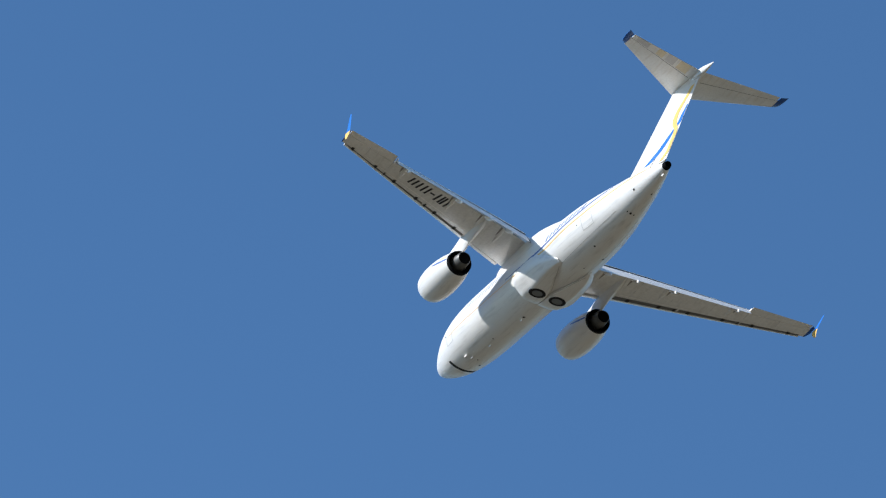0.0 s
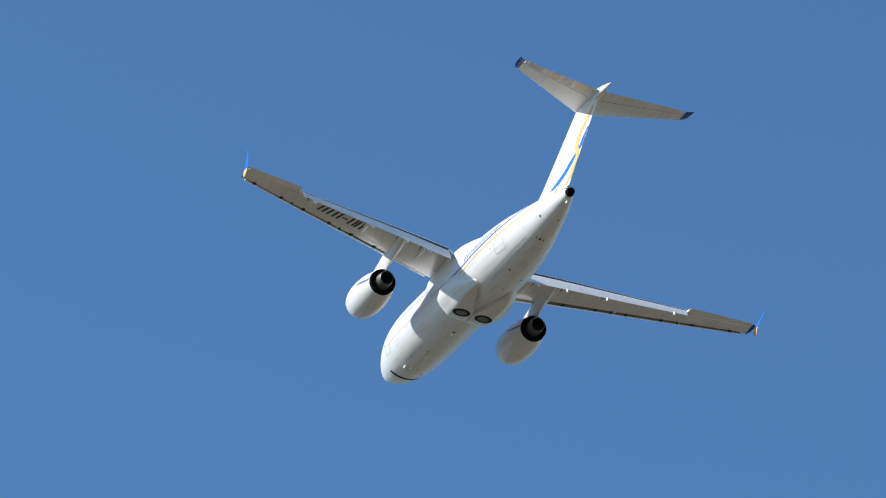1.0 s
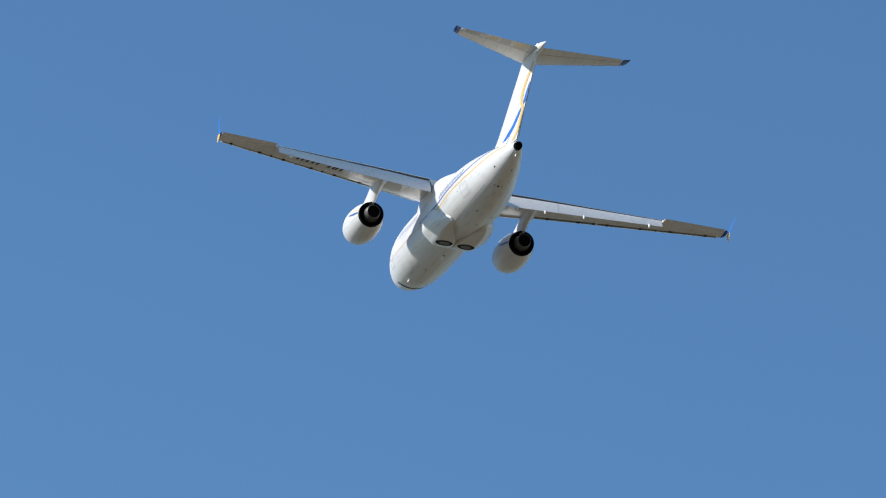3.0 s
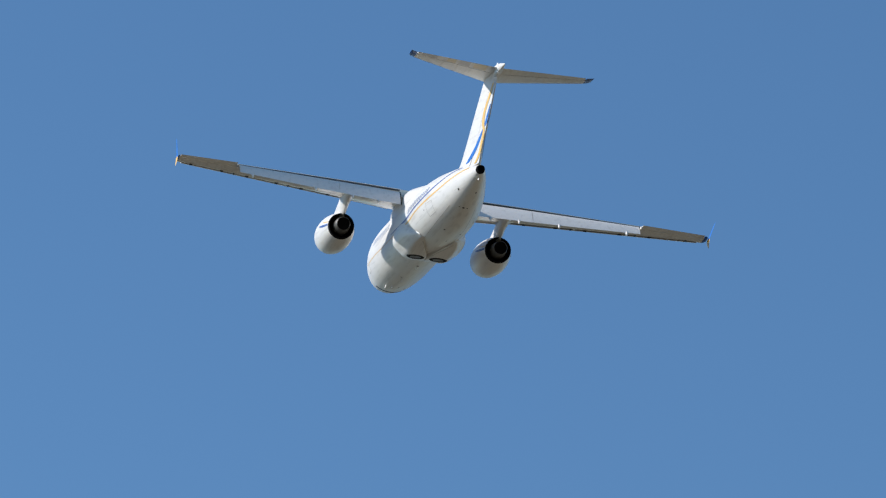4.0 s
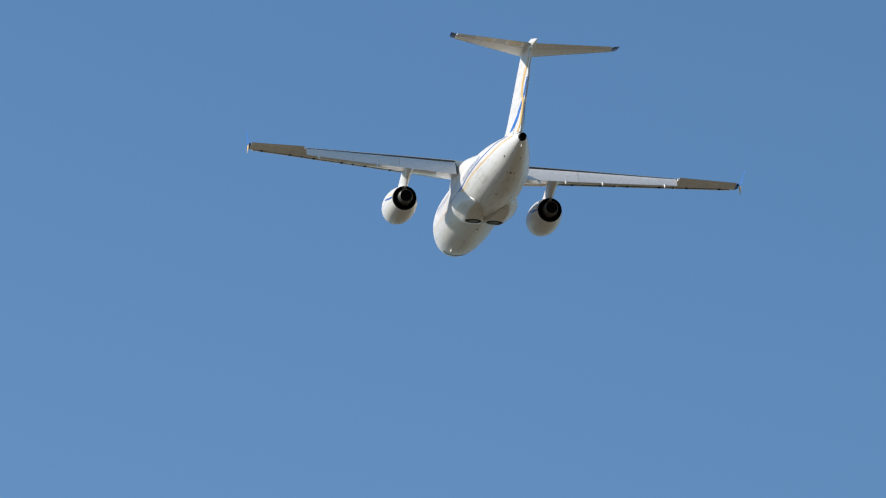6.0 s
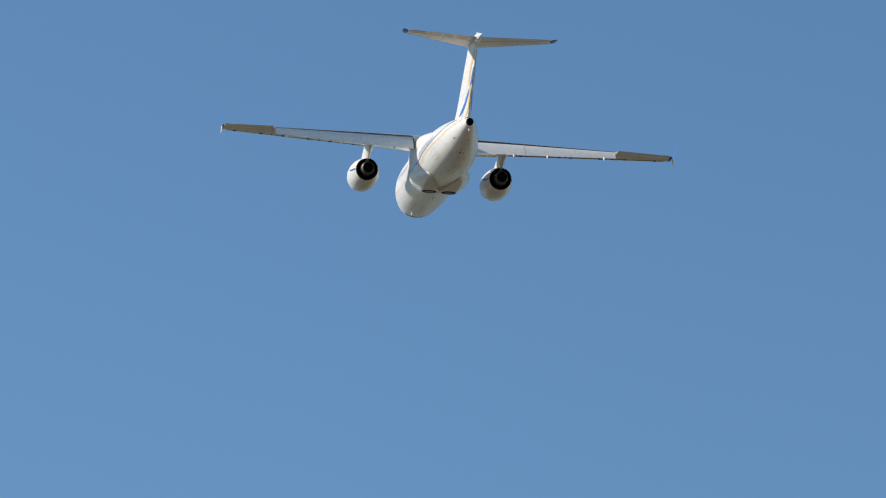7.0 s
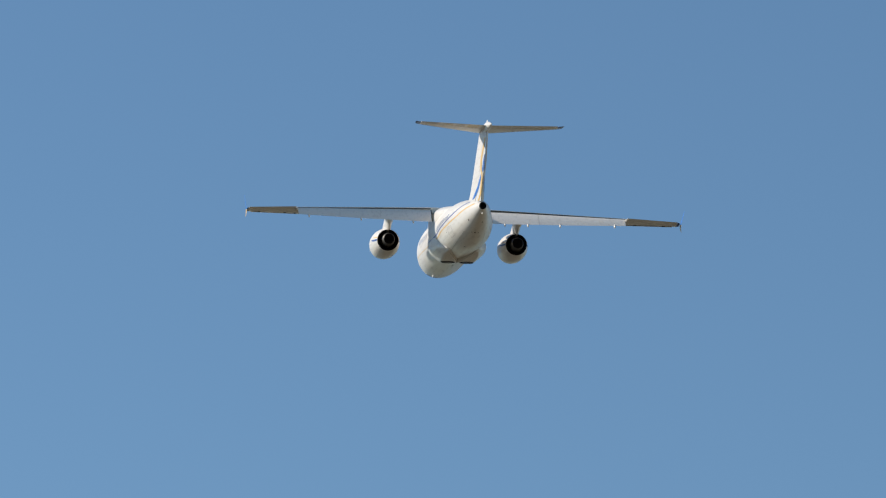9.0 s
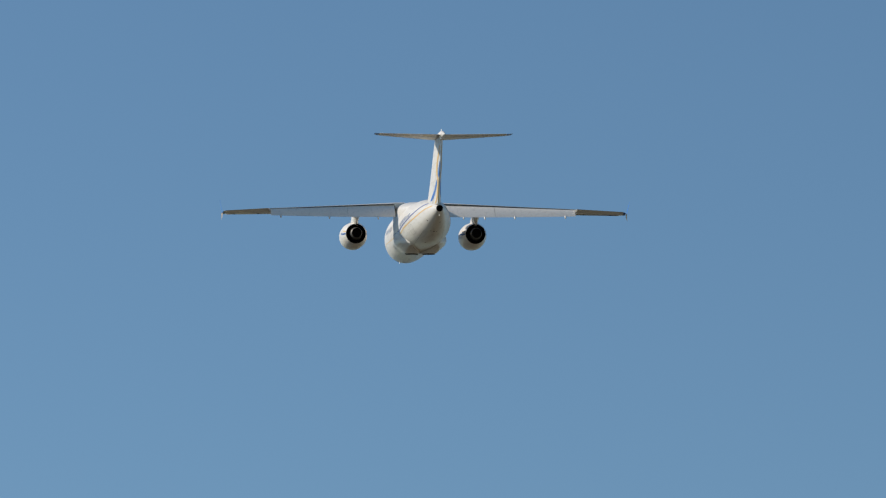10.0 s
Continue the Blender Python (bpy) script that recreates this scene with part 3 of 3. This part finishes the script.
def make_tail(plane):
    bm = bmesh.new()
    rings = []
    for z in (0.2, 0.5, 0.8, 1.05, 1.3, 1.6, 2.0, 3.2, 4.3, 4.75):
        f = (z - 0.87) / (4.76 - 0.87)
        lx = lerp(4.35, 0.87, f) + (0.7 * (1.2 - z) ** 2 if z < 1.2 else 0)
        tx = lerp(-0.25, -2.65, (z - 0.2) / 4.5)
        rings.append(section((lx, 0.03, z), (tx, 0.03, z), fin_thick(z), 0, 0.70, 9, (0, 1, 0)))
    loft(bm, rings)
    fin = part("fin", bm, WHITE, plane, "white tail fin with blue and yellow ribbon")
    bm = bmesh.new()
    rings = []
    for z in (0.28, 0.8, 1.05, 1.3, 1.6, 2.0, 3.2, 4.3, 4.6):
        f = (z - 0.87) / (4.76 - 0.87)
        lx = lerp(4.35, 0.87, f)
        tx = lerp(-0.25, -2.65, (z - 0.2) / 4.5)
        ring = section((lx, 0.03, z), (tx, 0.03, z), fin_thick(z), 0.706, 1.0, 6, (0, 1, 0))
        hx = lerp(lx, tx, 0.706)
        rings.append([p + Vector((0, 0.09 * (hx - p.x), 0)) for p in ring])
    loft(bm, rings)
    part("rudder", bm, WHITE, fin)

    def fin_side(x, z, side, off):
        f = (z - 0.87) / (4.76 - 0.87)
        lx, tx = lerp(4.35, 0.87, f), lerp(-0.25, -2.65, (z - 0.2) / 4.5)
        c = (lx - x) / (lx - tx)
        k = 1.12 if side > 0 else 0.88
        y = 0.03 + side * ((lx - tx) * fin_thick(z) * (k * thick(c) + 0.002) + off)
        if c > 0.706:
            y += 0.09 * (c - 0.706) * (lx - tx)
        return Vector((x, y, z))

    yellow = ((0.35, 0.42, 0.05), (0.73, -0.12, -0.52), (1.31, -0.45, -0.85), (1.85, -0.66, -1.02), (2.35, -0.35, -0.80), (2.8, -0.36, -0.86), (3.2, -0.70, -1.20), (3.6, -1.20, -1.66), (4.1, -1.7, -2.1))
    blue = ((0.62, 1.95, 1.4), (0.95, 1.3, 0.52), (1.3, 0.6, -0.1), (1.7, -0.05, -0.55), (1.95, -0.55, -0.78), (2.2, -0.88, -1.6), (2.6, -1.18, -1.8), (3.05, -1.62, -1.95))
    for side in (1, -1):
        for mat, rows, off, label in ((BLUE, blue, 0.010, "blue ribbon on the fin"), (YELLOW, yellow, 0.014, "yellow ribbon on the fin")):
            bm = bmesh.new()
            grid = []
            for i in range(25):
                z = lerp(rows[0][0], rows[-1][0], i / 24)
                xa, xb = table(rows, z)
                tx = lerp(-0.25, -2.65, (z - 0.2) / 4.5) + 0.03
                xa, xb = max(xa, tx + 0.01), max(xb, tx)
                grid.append([fin_side(lerp(xa, xb, j / 6), z, side, off) for j in range(7)])
            sheet(bm, grid)
            part("fin_ribbon", bm, mat, fin, label)
    bm = bmesh.new()
    rings = []
    for x, r, z in ((1.25, 0.02, 4.80), (1.0, 0.12, 4.80), (0.4, 0.20, 4.82), (-0.8, 0.24, 4.83), (-1.8, 0.24, 4.82), (-2.6, 0.18, 4.78), (-3.3, 0.08, 4.73), (-3.7, 0.012, 4.71)):
        rings.append([(x, 0.85 * r * math.cos(2 * math.pi * i / 20), z + 1.15 * r * math.sin(2 * math.pi * i / 20)) for i in range(20)])
    loft(bm, rings)
    part("tail_bullet", bm, WHITE, fin, "white pointed fairing on the fin top")
    bm = bmesh.new()
    loft(bm, [section((a, 0, z), (b, 0, z), 0.2, 0, 1, 5, (0, 1, 0)) for z, a, b in ((5.0, -1.2, -1.7), (5.22, -1.42, -1.66))])
    part("blade_antenna", bm, WHITE, fin)
    bm = bmesh.new()
    rings = []
    for x, r in ((-1.75, 0.02), (-1.95, 0.10), (-2.25, 0.13), (-2.55, 0.11), (-2.75, 0.03)):
        rings.append([(x, 0.14 + r * math.cos(2 * math.pi * i / 14), 4.47 + 0.9 * r * math.sin(2 * math.pi * i / 14)) for i in range(14)])
    loft(bm, rings)
    part("actuator_fairing", bm, WHITE, fin, "small white fairing at the rudder's top")
    for s in (1, -1):
        def st(y):
            f = (y - 0.1) / (4.35 - 0.1)
            return (lerp(0.87, -1.86, f), s * y, 4.80), (lerp(-2.35, -3.02, f), s * y, 4.79)
        bm = bmesh.new()
        loft(bm, [section(*st(y), 0.10, 0, 0.68, 8) for y in (0.1, 1.5, 3.0, 4.35)])
        stab = part("stabilizer", bm, STAB, plane, "weathered grey tailplane half")
        bm = bmesh.new()
        loft(bm, [section(*st(y), 0.10, 0.69, 1.0, 6) for y in (0.12, 2.0, 4.3)])
        part("elevator", bm, STAB, stab)
        for y0, y1, mat in ((0.62, 1.30, YELLOWED), (1.50, 2.08, GREYED), (2.24, 2.70, YELLOWED), (3.25, 4.05, GREYED)) if s > 0 else ():
            bm = bmesh.new()
            grid = []
            for y in (y0, (y0 + y1) / 2, y1):
                le, te = Vector(st(y)[0]), Vector(st(y)[1])
                grid.append([le.lerp(te, c) - Vector((0, 0, (le - te).length * 0.10 * (0.88 * thick(c) + 0.002) + 0.004)) for c in (0.72, 0.79, 0.86, 0.93, 0.985)])
            sheet(bm, grid)
            part("skin_panel", bm, mat, stab, "discoloured elevator panel")
        bm = bmesh.new()
        grid = []
        for y in (0.3, 1.5, 3.0, 4.34):
            le, te = Vector(st(y)[0]), Vector(st(y)[1])
            ch = (le - te).length
            grid.append([le.lerp(te, c) + Vector((0.004, 0, k * (ch * 0.10 * thick(c) + 0.003) + w)) for c, k, w in ((0.05, 1.12, 0.004), (0.015, 1.12, 0.004), (0.0, 0.0, 0.0), (0.015, -0.88, -0.004), (0.05, -0.88, -0.004), (0.10, -0.88, -0.005))])
        sheet(bm, grid)
        part("leading_edge", bm, FLAPM, stab, "pale leading edge of the tailplane")
        bm = bmesh.new()
        grid = []
        for y in (0.35, 1.5, 3.0, 4.3):
            le, te = Vector(st(y)[0]), Vector(st(y)[1])
            grid.append([le.lerp(te, c) - Vector((0, 0, (le - te).length * 0.10 * (0.88 * thick(c) + 0.002) + 0.006)) for c in (0.682, 0.694)])
        sheet(bm, grid)
        part("hinge_gap", bm, SHADE_AND_GAP, stab, "dark gap before the elevator")
        bm = bmesh.new()
        loft(bm, [section((a, s * y, 4.80), (b, s * y, 4.78), t, 0, 1, 8) for y, a, b, t in ((4.36, -1.87, -3.02, 0.10), (4.54, -2.0, -3.14, 0.09), (4.63, -2.2, -3.22, 0.08), (4.68, -2.6, -3.27, 0.05))])
        part("stabilizer_tip", bm, NAVY, stab, "dark blue tailplane tip")


def make_winglet(wing, s):
    bm = bmesh.new()
    loft(bm, [section((a, s * y, z), (b, s * y, z), 0.05, 0, 1, 7, (0, 1, 0)) for z, y, a, b in ((0.50, 14.12, 9.98, 9.44), (0.75, 14.165, 9.80, 9.40), (1.1, 14.24, 9.62, 9.33), (1.38, 14.30, 9.44, 9.29))])
    part("winglet", bm, BLUE, wing, "blue and yellow winglet")
    bm = bmesh.new()
    loft(bm, [section((a, s * y, z), (b, s * y, z), 0.07, 0, 1, 7, (0, 1, 0)) for z, y, a, b in ((0.04, 14.16, 9.72, 9.56), (0.3, 14.12, 10.02, 9.5), (0.515, 14.12, 10.06, 9.45))])
    part("winglet_base", bm, YELLOW, wing, "yellow lower winglet")
    bm = bmesh.new()
    loft(bm, [section((a, s * y, z), (b, s * y, z + 0.08), 0.10, 0, 1, 6) for y, z, a, b in ((13.955, 0.585, 10.97, 9.66), (14.03, 0.56, 10.8, 9.68), (14.08, 0.52, 10.3, 9.7))])
    part("wing_tip_cap", bm, NAVY, wing, "dark wing tip cap")


def make_livery(fuselage):
    ya = ((-0.0, 46.0), (1.45, 29.0), (3.0, 15.0), (4.6, 3.5), (6.7, -6.0), (9.0, -13.0), (11.2, -20.0), (14.0, -19.5), (19.3, -18.0), (24.5, -17.0))
    ba = ((2.2, 56.0), (2.6, 50.0), (3.8, 36.0), (5.2, 19.5), (7.1, 4.5), (9.3, -5.0), (11.3, -12.5), (14.0, -13.0), (19.3, -12.0), (24.5, -11.0))
    for side in (1, -1):
        part("livery_stripe", skin_strip([0.9 + 0.36 * i for i in range(63)], lambda x: table(ya, x)[0], 0.085, side, 0.006, 0.4), YELLOW, fuselage, "thin yellow line along the fuselage")
        part("livery_stripe", skin_strip([2.35 + 0.36 * i for i in range(38)], lambda x: table(ba, x)[0], 0.10, side, 0.006, 0.45), LINEBLUE, fuselage, "blue line along the fuselage")
        # slanted strokes of the title, as plain bars
        for x0, n, up in ((6.9, 10, 4.6), (16.6, 11, 14.0)):
            for k in range(n):
                x = x0 + 0.42 * k
                a = table(ba, x)[0] + up
                bm = bmesh.new()
                sheet(bm, [[Vector((p.x, side * p.y, p.z)) for p in (fus(x - 0.24 * j / 2 + w * (0.07 if k % 3 else 0.095), a + 11 * j / 2, 0.006) for w in (-1, 1))] for j in range(3)])
                part("title_bar", bm, TITLE if x0 < 10 else PALE, fuselage)
    # service door outline on the rear flank, hatches and seams
    for side in (1, -1):
        for x0, x1, a0, a1 in ((5.88, 6.86, -41.0, -40.0), (5.88, 6.86, -13.0, -12.2), (5.86, 5.90, -41.0, -12.2), (6.84, 6.88, -41.0, -12.2), (22.6, 22.64, -32.0, -8.0), (23.4, 23.44, -32.0, -8.0), (22.6, 23.44, -33.0, -32.0)):
            bm = bmesh.new()
            sheet(bm, [[Vector((p.x, side * p.y, p.z)) for p in (fus(lerp(x0, x1, i / 4), lerp(a0, a1, j / 4), 0.005) for i in range(5))] for j in range(5)])
            part("door_seam", bm, LINE, fuselage)
        part("skin_seam", skin_strip([4.0 + 0.4 * i for i in range(16)], lambda x: lerp(-52, -63, (x - 4) / 6), 0.025, side, 0.004), LINE, fuselage)
    for x, a, r, mat in ((7.05, -80, 0.075, DARK), (3.45, -76, 0.05, DARK), (3.46, -88, 0.085, DARK), (3.5, -100, 0.05, DARK), (2.2, -36, 0.07, DARK), (1.7, -109, 0.06, DARK),
                         (8.14, -119, 0.07, DARK), (7.3, -22, 0.04, DARK), (22.92, -112, 0.07, DARK), (22.25, -96, 0.05, DARK), (23.55, -10, 0.05, DARK), (16.3, -93, 0.09, DARK), (9.4, -100, 0.05, DARK), (19.6, -84, 0.05, DARK)):
        zc, w, h = table(FUS, x)
        r *= 0.8
        da = math.degrees(r / h)
        bm = bmesh.new()
        ring = [bm.verts.new(fus(x + 1.3 * r * math.cos(2 * math.pi * i / 14), a + da * math.sin(2 * math.pi * i / 14), 0.007)) for i in range(14)]
        bm.faces.new(ring)
        part("drain_port", bm, mat, fuselage)
    for x, a, ht in ((22.45, -72, 0.20), (22.3, -83, 0.12), (0.25, -90, 0.14), (16.6, -92, 0.2), (20.4, -90, 0.12)):
        base = fus(x, a, -0.02)
        out_dir = (fus(x, a, 1.0) - fus(x, a, 0.0)).normalized()
        bm = bmesh.new()
        loft(bm, [[base + out_dir * d + Vector((k * l - sw, 0, 0)) + Vector((0, m, 0)) for k, m in ((0.5, 0), (0.2, 0.025), (-0.5, 0), (0.2, -0.025))] for d, l, sw in ((0, 0.34, 0), (ht, 0.16, 0.10))])
        part("blade_antenna", bm, WHITE, fuselage, "small white blade antenna")
    # crease between the belly's halves and the tail
    for side in (1, -1):
        bm = bmesh.new()
        grid = []
        for i in range(9):
            x = lerp(10.2, 12.4, i / 8)
            y = lerp(0.80, 0.12, i / 8)
            z = lerp(-1.76, -1.985, i / 8) - 0.01
            grid.append([(x, side * (y - 0.02), z), (x, side * (y + 0.02), z)])
        sheet(bm, grid)
        part("belly_crease", bm, LINE, fuselage)
    # dark band under the nose
    part("nose_band", band_bm(23.86, 24.10, -57.0, -125.0), DARK, fuselage, "dark seam band under the nose")


def band_bm(x0, x1, a0, a1):
    bm = bmesh.new()
    sheet(bm, [[fus(lerp(x0, x1, i / 2) + 0.08 * abs(j / 7.5 - 1) ** 2, lerp(a0, a1, j / 15), 0.007) for i in range(3)] for j in range(16)])
    return bm


def airliner():
    plane = new("airliner")
    tagged(plane, "white twin-engined high-wing jet airliner with blue and yellow trim, climbing away", "airplane")
    bm = bmesh.new()
    xs = [27.0, 26.98, 26.93, 26.85, 26.7, 26.55, 26.4, 26.0, 25.6, 25.1, 24.6, 23.9, 23.2, 22.4, 21.5, 20.5, 19.5, 18, 16, 14, 12.2, 10.5, 9.5, 8.6, 7.8, 7.0, 6.1, 5.2, 4.3, 3.4, 2.5, 1.6, 0.9, 0.3, -0.05]
    loft(bm, [[fus(x, a) for a in range(0, 360, 6)] for x in xs])
    fuselage = part("fuselage", bm, WHITE, plane, "glossy white fuselage with upswept tail")
    bm = bmesh.new()
    loft(bm, [[(x, r * math.cos(2 * math.pi * i / 24), z + r * math.sin(2 * math.pi * i / 24)) for i in range(24)] for x, r, z in ((0.0, 0.235, 0.0), (-0.2, 0.215, 0.0), (-0.32, 0.19, 0.0), (-0.32, 0.15, 0.0), (-0.1, 0.13, 0.0))])
    part("tail_exhaust", bm, BLACK, fuselage, "black tail-cone exhaust")
    # fairing over the wing's middle
    bm = bmesh.new()
    TOP = ((19.6, 0.3, 1.46), (19.0, 0.9, 1.56), (17.8, 1.42, 1.68), (15.5, 1.60, 1.76), (13.6, 1.62, 1.70), (12.7, 1.62, 1.62), (11.8, 1.54, 1.50), (10.6, 1.28, 1.38), (9.2, 0.75, 1.30), (8.4, 0.25, 1.22))
    rings = []
    for x in [19.6 - 0.4 * i for i in range(29)]:
        w, h = table(TOP, x)
        rings.append([(x, w * math.copysign(abs(math.cos(radians(a))) ** 0.7, math.cos(radians(a))), 0.6 + (h - 0.6) * math.copysign(abs(math.sin(radians(a))) ** 0.6, math.sin(radians(a)))) for a in range(0, 360, 12)])
    loft(bm, rings)
    part("wing_fairing", bm, WHITE, fuselage)
    # belly: two sponsons that part towards the tail (x, inner, outer, bottom, top)
    BEL = ((14.8, 0.15, 0.85, -1.66, -1.00), (14.6, -0.03, 1.30, -1.79, -0.75), (14.15, -0.04, 1.72, -1.94, -0.45), (13.4, -0.04, 1.80, -2.0, -0.28), (12.5, 0.10, 1.77, -1.98, -0.28),
           (11.7, 0.34, 1.68, -1.88, -0.42), (11.0, 0.54, 1.51, -1.79, -0.70), (10.4, 0.70, 1.28, -1.70, -1.00), (10.0, 0.78, 1.05, -1.62, -1.25))
    for s in (1, -1):
        bm = bmesh.new()
        rings = []
        for x in (14.8, 14.72, 14.6, 14.4, 14.15, 13.75, 13.3, 12.9, 12.5, 12.1, 11.7, 11.35, 11.0, 10.7, 10.4, 10.2, 10.0):
            yi, yo, zb, zt = table(BEL, x)
            w, h = yo - yi, zt - zb
            ring = [(yi, zb), (yi + 0.30 * w, zb), (yi + 0.60 * w, zb + 0.005), (yi + 0.95 * w, zb + 0.34 * h), (yo, zb + 0.46 * h), (yo, zb + 0.60 * h), (yo - 0.12 * w, zt), (yi, zt)]
            for _ in range(2):
                ring = [(lerp(p[0], q[0], f), lerp(p[1], q[1], f)) for p, q in zip(ring, ring[1:] + ring[:1]) for f in (0.15, 0.85)]
            ring = [(x, s * p[0], p[1]) for p in ring]
            rings.append(ring)
        loft(bm, rings)
        part("belly_fairing", bm, WHITE, fuselage, "white bulged undercarriage fairing")
    for s in (1, -1):
        bm = bmesh.new()
        loft(bm, [[(13.17 + r * math.cos(2 * math.pi * i / 28), s * 0.60 + r * math.sin(2 * math.pi * i / 28), z) for i in range(28)] for r, z in ((0.48, -1.9), (0.48, -1.99), (0.43, -2.02), (0.33, -2.02), (0.305, -2.0), (0.05, -2.0))])
        wheel = part("wheel", bm, RUBBER, plane, "black tyre folded flush into the belly")
        bm = bmesh.new()
        loft(bm, [[(13.17 + r * math.cos(2 * math.pi * i / 24), s * 0.60 + r * math.sin(2 * math.pi * i / 24), z) for i in range(24)] for r, z in ((0.295, -1.98), (0.29, -2.012), (0.24, -2.018), (0.20, -2.005), (0.10, -2.02), (0.03, -2.02))])
        part("hub", bm, HUB, wheel, "grey wheel hub")
    make_livery(fuselage)
    for s in (1, -1):
        w = make_wing(plane, s)
        if s > 0:
            make_marking(w)
        make_winglet(w, s)
        make_engine(plane, s)
    make_tail(plane)
    return plane


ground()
AIRLINER = airliner()


def motions():
    walk(AIRLINER, PLANE_ROWS)


motions()
